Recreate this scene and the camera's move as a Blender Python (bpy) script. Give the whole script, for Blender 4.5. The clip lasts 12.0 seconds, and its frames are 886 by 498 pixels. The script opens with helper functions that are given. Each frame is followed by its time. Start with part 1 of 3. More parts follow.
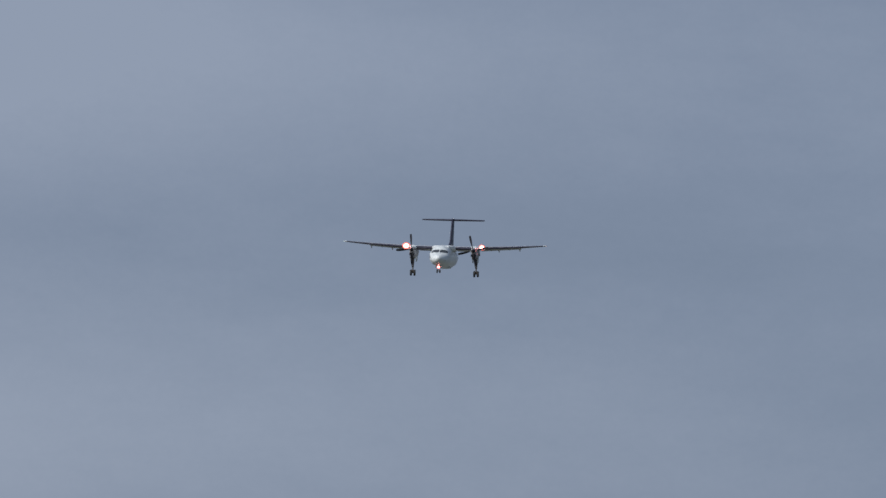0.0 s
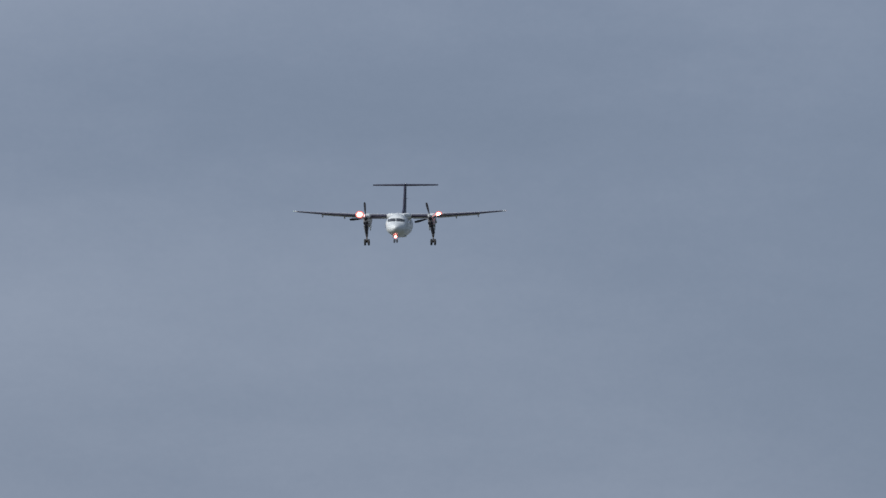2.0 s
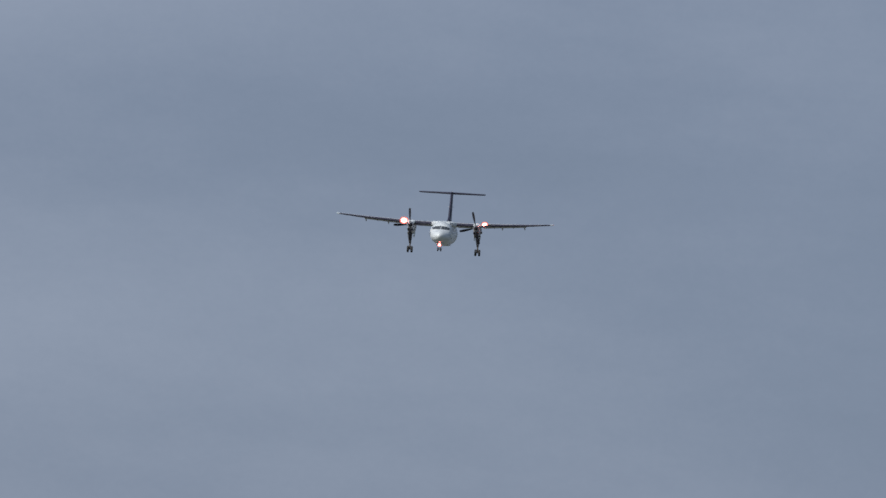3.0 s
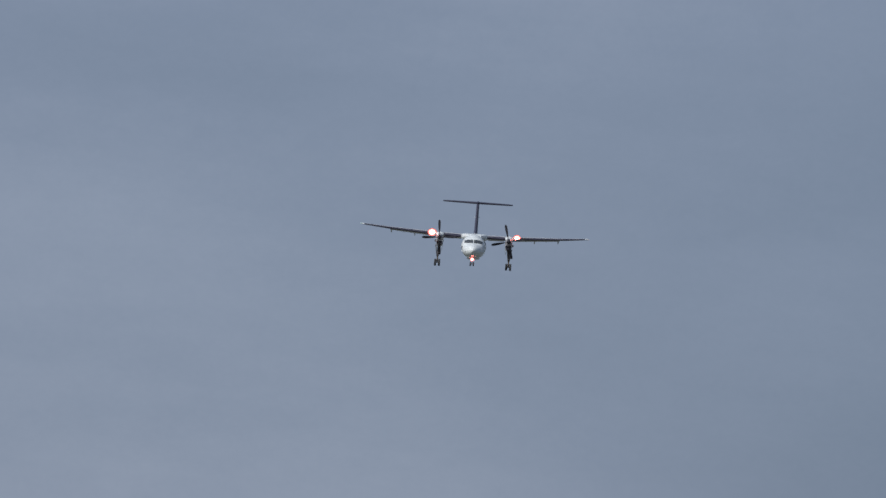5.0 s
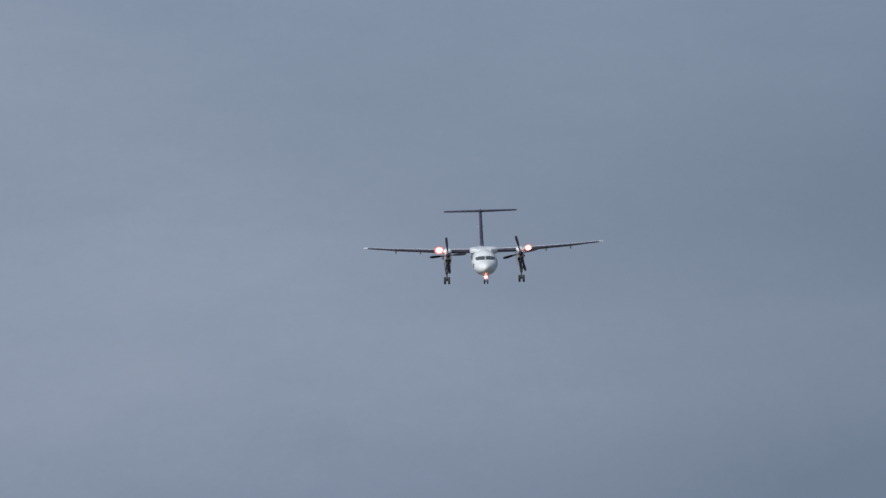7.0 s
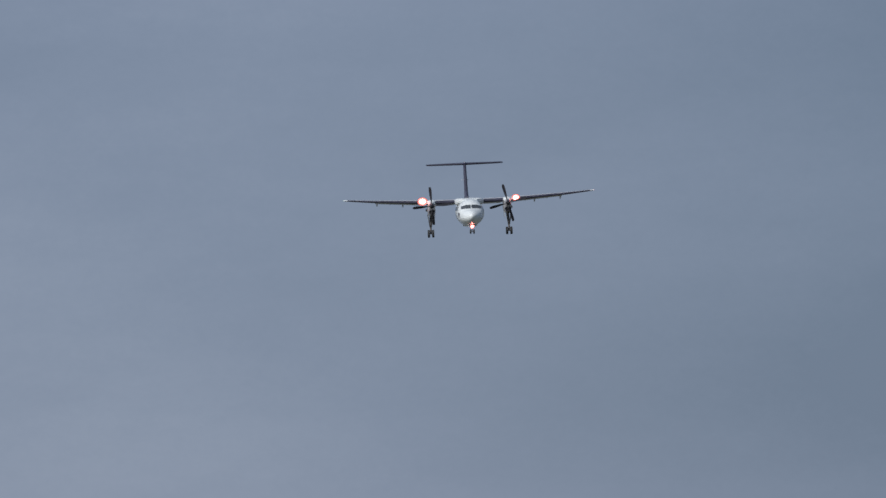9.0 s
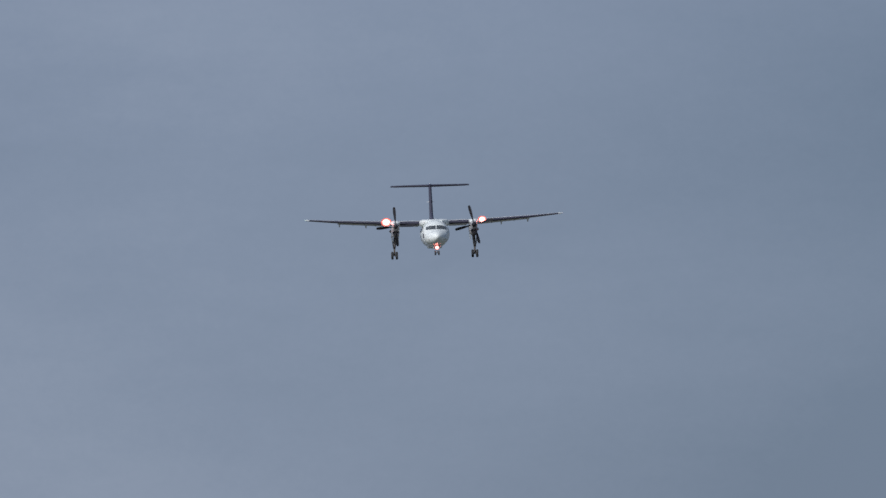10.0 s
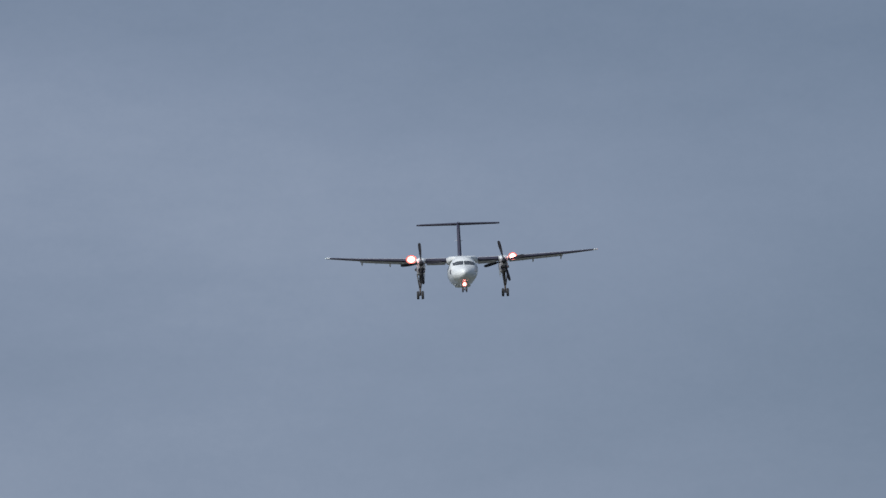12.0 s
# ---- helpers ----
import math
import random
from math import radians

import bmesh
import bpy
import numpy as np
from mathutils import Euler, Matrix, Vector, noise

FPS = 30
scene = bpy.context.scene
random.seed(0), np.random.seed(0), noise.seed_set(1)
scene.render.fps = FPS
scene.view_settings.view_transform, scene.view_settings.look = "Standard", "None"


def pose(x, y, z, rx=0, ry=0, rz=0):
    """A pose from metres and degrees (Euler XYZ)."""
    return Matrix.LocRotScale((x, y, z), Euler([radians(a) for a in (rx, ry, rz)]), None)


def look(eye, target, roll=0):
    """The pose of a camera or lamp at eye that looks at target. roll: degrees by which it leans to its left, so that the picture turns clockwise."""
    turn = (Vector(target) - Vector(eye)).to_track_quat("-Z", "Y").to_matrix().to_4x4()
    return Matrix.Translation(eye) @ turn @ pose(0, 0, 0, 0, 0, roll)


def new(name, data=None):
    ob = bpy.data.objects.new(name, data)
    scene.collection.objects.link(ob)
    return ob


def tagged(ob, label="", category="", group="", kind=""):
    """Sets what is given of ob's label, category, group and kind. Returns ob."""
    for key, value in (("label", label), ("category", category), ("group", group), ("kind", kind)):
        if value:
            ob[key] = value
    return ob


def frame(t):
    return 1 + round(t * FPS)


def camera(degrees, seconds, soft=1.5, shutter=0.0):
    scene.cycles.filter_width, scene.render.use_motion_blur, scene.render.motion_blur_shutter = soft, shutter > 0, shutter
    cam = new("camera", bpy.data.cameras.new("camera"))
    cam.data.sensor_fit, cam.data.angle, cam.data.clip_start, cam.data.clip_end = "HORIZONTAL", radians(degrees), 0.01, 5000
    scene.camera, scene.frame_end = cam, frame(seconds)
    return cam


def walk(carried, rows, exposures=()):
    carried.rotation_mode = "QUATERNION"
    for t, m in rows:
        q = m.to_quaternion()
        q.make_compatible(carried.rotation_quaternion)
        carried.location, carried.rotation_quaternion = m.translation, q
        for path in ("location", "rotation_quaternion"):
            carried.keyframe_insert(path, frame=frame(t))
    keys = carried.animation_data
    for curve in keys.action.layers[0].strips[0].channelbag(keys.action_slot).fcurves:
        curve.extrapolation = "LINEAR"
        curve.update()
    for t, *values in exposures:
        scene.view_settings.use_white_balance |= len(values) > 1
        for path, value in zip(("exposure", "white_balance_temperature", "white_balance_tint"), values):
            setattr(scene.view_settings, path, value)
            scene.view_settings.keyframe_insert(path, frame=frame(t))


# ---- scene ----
# ---------------------------------------------------------------- camera
cam = camera(8.203, 12.0, soft=1.5)

PATH = [
    (0, pose(74.19, -783.25, 12.52, 96.781, -2.060, 5.184)),
    (0.2, pose(73.60, -780.11, 14.69, 96.492, -2.323, 5.178)),
    (0.3, pose(73.20, -778.57, 15.74, 96.376, -2.055, 5.226)),
    (0.5, pose(71.97, -775.58, 17.70, 96.222, -1.604, 5.266)),
    (0.7, pose(69.98, -772.75, 19.44, 96.101, -1.095, 5.203)),
    (0.8, pose(68.72, -771.36, 20.25, 96.068, -0.986, 5.131)),
    (1, pose(65.81, -768.49, 21.80, 96.000, -0.663, 4.944)),
    (1.2, pose(62.51, -765.41, 23.32, 95.924, 0.192, 4.841)),
    (1.3, pose(60.79, -763.79, 24.07, 95.898, 0.191, 4.705)),
    (1.5, pose(57.34, -760.42, 25.50, 95.806, 0.491, 4.451)),
    (1.7, pose(54.07, -757.01, 26.77, 95.700, 0.695, 4.043)),
    (1.8, pose(52.62, -755.40, 27.25, 95.629, 0.503, 3.798)),
    (2, pose(50.32, -752.62, 27.70, 95.629, -0.158, 3.407)),
    (2.2, pose(49.03, -750.57, 27.36, 95.712, -0.418, 3.446)),
    (2.3, pose(48.69, -749.59, 27.03, 95.756, -0.670, 3.408)),
    (2.5, pose(48.40, -747.11, 26.46, 95.849, -1.248, 3.398)),
    (2.7, pose(48.29, -743.38, 26.36, 95.878, -2.585, 3.377)),
    (2.8, pose(48.14, -741.19, 26.45, 95.875, -2.999, 3.353)),
    (3, pose(47.30, -736.65, 26.70, 95.921, -3.624, 3.302)),
    (3.2, pose(45.41, -732.42, 26.86, 95.939, -4.047, 3.169)),
    (3.6, pose(38.94, -725.02, 27.13, 95.992, -5.421, 2.639)),
    (4, pose(30.20, -718.63, 28.08, 95.995, -5.695, 2.015)),
    (4.4, pose(20.69, -712.76, 30.54, 95.880, -5.399, 1.367)),
    (4.8, pose(11.91, -706.96, 35.35, 95.597, -4.428, 0.787)),
    (5, pose(8.25, -703.96, 38.87, 95.335, -4.200, 0.565)),
    (5.2, pose(5.23, -700.88, 43.17, 94.985, -3.709, 0.403)),
    (5.3, pose(3.88, -699.38, 45.47, 94.830, -3.682, 0.305)),
    (5.5, pose(1.27, -696.63, 50.09, 94.506, -2.846, 0.181)),
    (5.7, pose(-1.38, -694.32, 54.37, 94.163, -2.351, 0.101)),
    (5.8, pose(-2.66, -693.23, 56.38, 94.011, -2.170, 0.023)),
    (6, pose(-4.90, -690.88, 60.18, 93.728, -1.533, -0.070)),
    (6.2, pose(-6.58, -688.02, 63.65, 93.454, -1.550, -0.189)),
    (6.3, pose(-7.34, -686.41, 65.17, 93.352, -0.977, -0.233)),
    (6.5, pose(-9.08, -682.89, 67.48, 93.225, -0.113, -0.359)),
    (6.7, pose(-11.38, -679.16, 68.66, 93.150, 0.674, -0.519)),
    (6.8, pose(-12.63, -677.33, 68.96, 93.140, 1.221, -0.598)),
    (7, pose(-14.96, -674.02, 69.35, 93.145, 1.804, -0.797)),
    (7.2, pose(-16.70, -671.23, 69.60, 93.191, 2.328, -1.028)),
    (7.6, pose(-18.29, -664.73, 66.94, 93.564, 3.314, -1.288)),
    (8, pose(-18.30, -657.22, 61.16, 94.152, 4.073, -1.298)),
    (8.4, pose(-17.83, -649.73, 54.45, 94.685, 4.234, -1.193)),
    (8.8, pose(-17.95, -643.34, 48.89, 94.884, 3.428, -1.134)),
    (8.9, pose(-18.18, -642.00, 47.89, 94.858, 2.765, -1.172)),
    (9, pose(-18.44, -640.58, 47.00, 94.843, 2.633, -1.165)),
    (9.2, pose(-18.83, -636.96, 45.32, 94.963, 2.160, -1.182)),
    (9.3, pose(-18.95, -634.90, 44.54, 95.088, 1.994, -1.202)),
    (9.5, pose(-19.07, -630.80, 43.11, 95.325, 1.339, -1.367)),
    (9.7, pose(-19.02, -627.20, 41.87, 95.531, 0.925, -1.528)),
    (9.8, pose(-18.90, -625.58, 41.30, 95.607, 1.262, -1.586)),
    (10, pose(-18.40, -622.60, 40.20, 95.797, 1.889, -1.578)),
    (10.2, pose(-17.56, -619.75, 39.04, 95.958, 2.415, -1.548)),
    (10.3, pose(-17.11, -618.23, 38.41, 96.051, 2.821, -1.493)),
    (10.5, pose(-16.50, -614.72, 36.96, 96.292, 2.636, -1.331)),
    (10.7, pose(-16.46, -610.37, 35.25, 96.534, 2.763, -1.221)),
    (10.8, pose(-16.57, -608.07, 34.35, 96.692, 2.993, -1.148)),
    (11, pose(-16.73, -603.68, 32.63, 96.913, 2.935, -1.087)),
    (11.2, pose(-16.53, -600.08, 31.17, 97.145, 2.969, -0.980)),
    (11.3, pose(-16.30, -598.51, 30.54, 97.233, 2.851, -0.931)),
    (11.5, pose(-15.67, -595.52, 29.47, 97.397, 2.631, -0.923)),
    (11.7, pose(-14.90, -592.44, 28.62, 97.583, 2.139, -0.944)),
    (11.8, pose(-14.49, -590.85, 28.25, 97.622, 2.231, -0.932)),
    (12, pose(-13.64, -587.63, 27.58, 97.725, 2.140, -0.868)),
]
walk(cam, PATH, ((0, -0.05), (3, -0.05), (5.5, 0.0), (7, 0.05), (9, -0.02), (10.5, 0.04), (12, 0.06)))

# ---------------------------------------------------------------- sky and sun
SUN_FROM = Vector((-0.56, -0.63, 0.54)).normalized()

world = bpy.data.worlds.new("sky")
scene.world = world
world.use_nodes = True
wt = world.node_tree
for n in list(wt.nodes):
    wt.nodes.remove(n)


def wnode(kind, **inputs):
    n = wt.nodes.new(kind)
    for key, value in inputs.items():
        n.inputs[key].default_value = value
    return n


w_out = wnode("ShaderNodeOutputWorld")
w_bg = wnode("ShaderNodeBackground", Strength=1.0)
w_sky = wnode("ShaderNodeTexSky")
w_sky.sky_type = "NISHITA"
w_sky.sun_disc = False
w_sky.sun_elevation = math.asin(SUN_FROM.z)
w_sky.sun_rotation = math.atan2(SUN_FROM.x, SUN_FROM.y)
w_sky.altitude = 50
w_sky.dust_density = 2.0
w_dim = wt.nodes.new("ShaderNodeVectorMath")
w_dim.operation = "SCALE"
w_dim.inputs["Scale"].default_value = 0.10
w_co = wnode("ShaderNodeTexCoord")


def cloud_noise(scale_xy, scale_z, offset, detail, rough):
    m = wnode("ShaderNodeMapping")
    m.inputs["Scale"].default_value = (scale_xy, scale_xy, scale_z)
    m.inputs["Location"].default_value = offset
    n = wnode("ShaderNodeTexNoise", Scale=1.0, Detail=detail, Roughness=rough)
    wt.links.new(w_co.outputs["Generated"], m.inputs["Vector"])
    wt.links.new(m.outputs["Vector"], n.inputs["Vector"])
    return n


banks = cloud_noise(7.0, 30.0, (3.1, 0.4, 0.55), 2.0, 0.45)
wisps = cloud_noise(24.0, 80.0, (1.7, 5.2, 0.9), 4.0, 0.55)
mottle = cloud_noise(150.0, 260.0, (4.3, 2.2, 1.9), 3.0, 0.6)
grain = cloud_noise(700.0, 900.0, (0.6, 7.1, 3.3), 2.0, 0.6)


def wmath(operation, a, b=None, c=None):
    n = wt.nodes.new("ShaderNodeMath")
    n.operation = operation
    for socket, value in zip(n.inputs, (a, b, c)):
        if value is None:
            continue
        if isinstance(value, (int, float)):
            socket.default_value = value
        else:
            wt.links.new(value, socket)
    return n.outputs[0]


# flat layers of cloud lying one over another, each a long swell: frequency across, frequency upwards, depth, phase
w_dir = wnode("ShaderNodeSeparateXYZ")
wt.links.new(w_co.outputs["Generated"], w_dir.inputs["Vector"])
swell_x = wmath("MULTIPLY_ADD", wisps.outputs["Fac"], 0.020, w_dir.outputs["X"])
swell_z = wmath("MULTIPLY_ADD", banks.outputs["Fac"], 0.006, wmath("SUBTRACT", w_dir.outputs["Z"], 0.003))
CLOUD_LAYERS = [(16.0, -10.0, 0.148, 0.18), (2.0, 105.0, 0.118, 2.93), (8.0, 85.0, 0.098, 1.47), (24.0, -110.0, 0.036, 0.54), (42.0, 60.0, 0.025, -2.49)]
# the sky pales towards the sun's side
side = wmath("MINIMUM", wmath("MAXIMUM", w_dir.outputs["X"], -0.25), 0.25)
cover = wmath("MULTIPLY_ADD", side, -3.2, -0.100)
for across, upwards, depth, phase in CLOUD_LAYERS:
    wave = wmath("COSINE", wmath("ADD", wmath("MULTIPLY_ADD", swell_x, across, phase), wmath("MULTIPLY", swell_z, upwards)))
    cover = wmath("MULTIPLY_ADD", wave, depth, cover)
for veil, depth in ((wisps, 0.22), (mottle, 0.09), (grain, 0.07)):
    cover = wmath("MULTIPLY_ADD", wmath("SUBTRACT", veil.outputs["Fac"], 0.5), depth, cover)
w_ramp = wt.nodes.new("ShaderNodeValToRGB")
w_ramp.color_ramp.elements[0].position = 0.0
w_ramp.color_ramp.elements[0].color = (0.148, 0.195, 0.281, 1)
w_ramp.color_ramp.elements[1].position = 1.0
w_ramp.color_ramp.elements[1].color = (0.289, 0.339, 0.444, 1)
w_mid = w_ramp.color_ramp.elements.new(0.5)
w_mid.color = (0.207, 0.256, 0.356, 1)
wt.links.new(wmath("MULTIPLY_ADD", cover, 1.25, 0.5), w_ramp.inputs["Fac"])
w_cover = wt.nodes.new("ShaderNodeMix")
w_cover.data_type = "RGBA"
w_cover.inputs["Factor"].default_value = 0.93
wt.links.new(w_co.outputs["Generated"], w_sky.inputs["Vector"])
wt.links.new(w_sky.outputs["Color"], w_dim.inputs[0])
wt.links.new(w_dim.outputs["Vector"], w_cover.inputs["A"])
wt.links.new(w_ramp.outputs["Color"], w_cover.inputs["B"])
wt.links.new(w_cover.outputs["Result"], w_bg.inputs["Color"])
wt.links.new(w_bg.outputs["Background"], w_out.inputs["Surface"])

sun_data = bpy.data.lights.new("sun", "SUN")
sun_data.energy = 3.0
sun_data.angle = radians(4.0)
sun_data.color = (1.0, 0.98, 0.955)
sun = new("sun", sun_data)
sun.matrix_world = look(SUN_FROM * 300, (0, 0, 0))


# ---------------------------------------------------------------- materials
def material(name, color, rough=0.5, metal=0.0, vary=0.12, grain=3.0, bump=0.0, bump_scale=40.0, coat=0.0, streak=(1, 1, 1), gloss=0.5):
    """A procedural surface: base colour varied at two scales, roughness varied too, fine bump."""
    m = bpy.data.materials.new(name)
    m.use_nodes = True
    nt = m.node_tree
    b = nt.nodes["Principled BSDF"]
    co = nt.nodes.new("ShaderNodeTexCoord")
    mp = nt.nodes.new("ShaderNodeMapping")
    mp.inputs["Scale"].default_value = streak
    nt.links.new(co.outputs["Object"], mp.inputs["Vector"])
    big = nt.nodes.new("ShaderNodeTexNoise")
    big.inputs["Scale"].default_value = grain * 0.25
    big.inputs["Detail"].default_value = 3
    fine = nt.nodes.new("ShaderNodeTexNoise")
    fine.inputs["Scale"].default_value = grain * 3
    fine.inputs["Detail"].default_value = 5
    for n in (big, fine):
        nt.links.new(mp.outputs["Vector"], n.inputs["Vector"])
    add = nt.nodes.new("ShaderNodeMath")
    add.operation = "MULTIPLY_ADD"
    add.inputs[1].default_value = 0.5
    nt.links.new(fine.outputs["Fac"], add.inputs[0])
    nt.links.new(big.outputs["Fac"], add.inputs[2])
    ramp = nt.nodes.new("ShaderNodeValToRGB")
    ramp.color_ramp.elements[0].position = 0.45
    ramp.color_ramp.elements[1].position = 1.0
    ramp.color_ramp.elements[0].color = (*[c * (1 - vary) for c in color], 1)
    ramp.color_ramp.elements[1].color = (*[min(1.0, c * (1 + vary)) for c in color], 1)
    nt.links.new(add.outputs[0], ramp.inputs["Fac"])
    nt.links.new(ramp.outputs["Color"], b.inputs["Base Color"])
    rr = nt.nodes.new("ShaderNodeMapRange")
    rr.inputs["To Min"].default_value = max(0.03, rough - 0.08)
    rr.inputs["To Max"].default_value = min(1.0, rough + 0.10)
    nt.links.new(fine.outputs["Fac"], rr.inputs["Value"])
    nt.links.new(rr.outputs["Result"], b.inputs["Roughness"])
    b.inputs["Metallic"].default_value = metal
    b.inputs["Specular IOR Level"].default_value = gloss
    b.inputs["Coat Weight"].default_value = coat
    if bump > 0:
        bn = nt.nodes.new("ShaderNodeTexNoise")
        bn.inputs["Scale"].default_value = bump_scale
        bn.inputs["Detail"].default_value = 3
        nt.links.new(mp.outputs["Vector"], bn.inputs["Vector"])
        bp = nt.nodes.new("ShaderNodeBump")
        bp.inputs["Strength"].default_value = bump
        bp.inputs["Distance"].default_value = 0.01
        nt.links.new(bn.outputs["Fac"], bp.inputs["Height"])
        nt.links.new(bp.outputs["Normal"], b.inputs["Normal"])
    return m


def glow(name, color, strength, base=(0.8, 0.8, 0.8)):
    m = bpy.data.materials.new(name)
    m.use_nodes = True
    b = m.node_tree.nodes["Principled BSDF"]
    b.inputs["Base Color"].default_value = (*base, 1)
    b.inputs["Emission Color"].default_value = (*color, 1)
    b.inputs["Emission Strength"].default_value = strength
    return m


WHITE = material("white_aircraft_paint", (0.71, 0.75, 0.76), rough=0.36, vary=0.07, grain=1.2, bump=0.03, coat=0.15, streak=(1, 0.4, 1))
GREY = material("light_grey_paint", (0.50, 0.51, 0.53), rough=0.38, vary=0.10, grain=2.0, bump=0.03)
NACELLE = material("grey_nacelle_paint", (0.34, 0.34, 0.36), rough=0.42, vary=0.18, grain=2.5, bump=0.04)
NAVY = material("dark_fin_paint", (0.036, 0.036, 0.068), rough=0.45, vary=0.15, grain=1.5)
BOOT = material("deicing_rubber", (0.034, 0.034, 0.060), rough=0.62, vary=0.25, grain=3.0, bump=0.08)
BLADE = material("propeller_black", (0.022, 0.022, 0.028), rough=0.6, vary=0.2, grain=5.0, gloss=0.15)
METAL = material("bare_aluminium", (0.55, 0.56, 0.58), rough=0.32, metal=1.0, vary=0.12, grain=5.0)
STEEL = material("gear_steel_paint", (0.17, 0.165, 0.18), rough=0.42, metal=0.2, vary=0.2, grain=8.0)
TYRE = material("tyre_rubber", (0.028, 0.028, 0.030), rough=0.78, vary=0.25, grain=9.0, bump=0.2)
DARK = material("dark_duct", (0.025, 0.024, 0.024), rough=0.7, vary=0.3, grain=6.0)
EXHAUST = material("heat_stained_steel", (0.20, 0.16, 0.13), rough=0.45, metal=0.8, vary=0.3, grain=6.0)
GLASS = material("tinted_glass", (0.050, 0.056, 0.062), rough=0.10, vary=0.2, grain=2.0, coat=0.6)
GRASS = material("field_grass", (0.115, 0.120, 0.098), rough=0.9, vary=0.45, grain=0.05, bump=0.3, bump_scale=3.0)
LAMP = glow("landing_lamp_glow", (1.0, 0.24, 0.20), 12.0)
# emission for two added rings that imitate the lamps' reddish flare halo
HALO_RING = glow("halo_ring_glow", (1.0, 0.30, 0.25), 2.2, (0.30, 0.05, 0.05))
HALO_RIM = glow("halo_rim_glow", (1.0, 0.20, 0.17), 0.85, (0.30, 0.06, 0.05))
RED = glow("red_navigation_glow", (1.0, 0.3, 0.25), 0.35)
GREEN = glow("green_navigation_glow", (0.4, 1.0, 0.6), 0.35)


# ---------------------------------------------------------------- mesh helpers
def part(name, bm, mat, parent, label="", sharp=38):
    me = bpy.data.meshes.new(name)
    bmesh.ops.recalc_face_normals(bm, faces=bm.faces)
    for f in bm.faces:
        f.smooth = True
    bm.to_mesh(me)
    bm.free()
    me.set_sharp_from_angle(angle=radians(sharp))
    me.materials.append(mat)
    ob = new(name, me)
    ob.parent = parent
    if label:
        tagged(ob, label=label)
    return ob


def loft(rings, closed=True, caps=True, bm=None):
    bm = bm or bmesh.new()
    rows = [[bm.verts.new(p) for p in r] for r in rings]
    n = len(rows[0])
    for a, b in zip(rows, rows[1:]):
        for i in range(n if closed else n - 1):
            j = (i + 1) % n
            bm.faces.new((a[i], a[j], b[j], b[i]))
    if caps:
        bm.faces.new(rows[0])
        bm.faces.new(list(reversed(rows[-1])))
    return bm


def oval(y, xc, zc, rx, rz, n=32, power=2.0):
    """A ring across the aircraft: an ellipse, squarer with a higher power."""
    out = []
    for i in range(n):
        a = 2 * math.pi * i / n
        s, c = math.sin(a), math.cos(a)
        e = 2 / power
        out.append(Vector((xc + rx * math.copysign(abs(s) ** e, s), y, zc + rz * math.copysign(abs(c) ** e, c))))
    return out


def tube(p, q, r0, r1=None, n=12, bm=None):
    p, q = Vector(p), Vector(q)
    r1 = r0 if r1 is None else r1
    d = (q - p).normalized()
    u = d.orthogonal().normalized()
    v = d.cross(u)
    rings = []
    for c, r in ((p, r0), (q, r1)):
        rings.append([c + r * (math.cos(2 * math.pi * i / n) * u + math.sin(2 * math.pi * i / n) * v) for i in range(n)])
    return loft(rings, bm=bm)


def spin_x(center, profile, n=28):
    """A wheel-like body round an axis along x; profile: (x, radius)."""
    c = Vector(center)
    rings = []
    for i in range(n):
        a = 2 * math.pi * i / n
        rings.append([c + Vector((x, r * math.cos(a), r * math.sin(a))) for x, r in profile])
    bm = bmesh.new()
    rows = [[bm.verts.new(p) for p in r] for r in rings]
    m = len(profile)
    for i in range(n):
        a, b = rows[i], rows[(i + 1) % n]
        for j in range(m):
            k = (j + 1) % m
            bm.faces.new((a[j], a[k], b[k], b[j]))
    return bm


def slab(corners, thick):
    """A plate on a quad of corners, thickened along its normal, with softened edges."""
    c = [Vector(p) for p in corners]
    nrm = (c[1] - c[0]).cross(c[2] - c[0]).normalized() * thick / 2
    bm = loft([[p - nrm for p in c], [p + nrm for p in c]])
    bmesh.ops.bevel(bm, geom=bm.edges[:], offset=thick * 0.25, segments=1, affect="EDGES")
    return bm


def thicken(grid, away, bm=None):
    """A shell over a grid of points; away(p) gives the offset of its outer side."""
    bm = bm or bmesh.new()
    low = [[bm.verts.new(p) for p in r] for r in grid]
    top = [[bm.verts.new(p + away(p)) for p in r] for r in grid]
    h, w = len(grid), len(grid[0])
    for i in range(h - 1):
        for j in range(w - 1):
            bm.faces.new((top[i][j], top[i + 1][j], top[i + 1][j + 1], top[i][j + 1]))
            bm.faces.new((low[i][j], low[i][j + 1], low[i + 1][j + 1], low[i + 1][j]))
    rim = [(0, j) for j in range(w)] + [(i, w - 1) for i in range(1, h)] + [(h - 1, j) for j in range(w - 2, -1, -1)] + [(i, 0) for i in range(h - 2, 0, -1)]
    for (a, b), (c, d) in zip(rim, rim[1:] + rim[:1]):
        bm.faces.new((low[a][b], low[c][d], top[c][d], top[a][b]))
    return bm


def lerp(table, v):
    """Smooth values between the rows of a table sorted by its first column."""
    for a, b in zip(table, table[1:]):
        if v <= b[0]:
            f = max(0.0, (v - a[0]) / (b[0] - a[0]))
            return [p + (q - p) * f for p, q in zip(a[1:], b[1:])]
    return list(table[-1][1:])


def half_thickness(c):
    """Half the thickness of the section at chord fraction c, for a thickness of one chord."""
    return 5 * (0.2969 * math.sqrt(c) - 0.1260 * c - 0.3516 * c * c + 0.2843 * c ** 3 - 0.1036 * c ** 4)


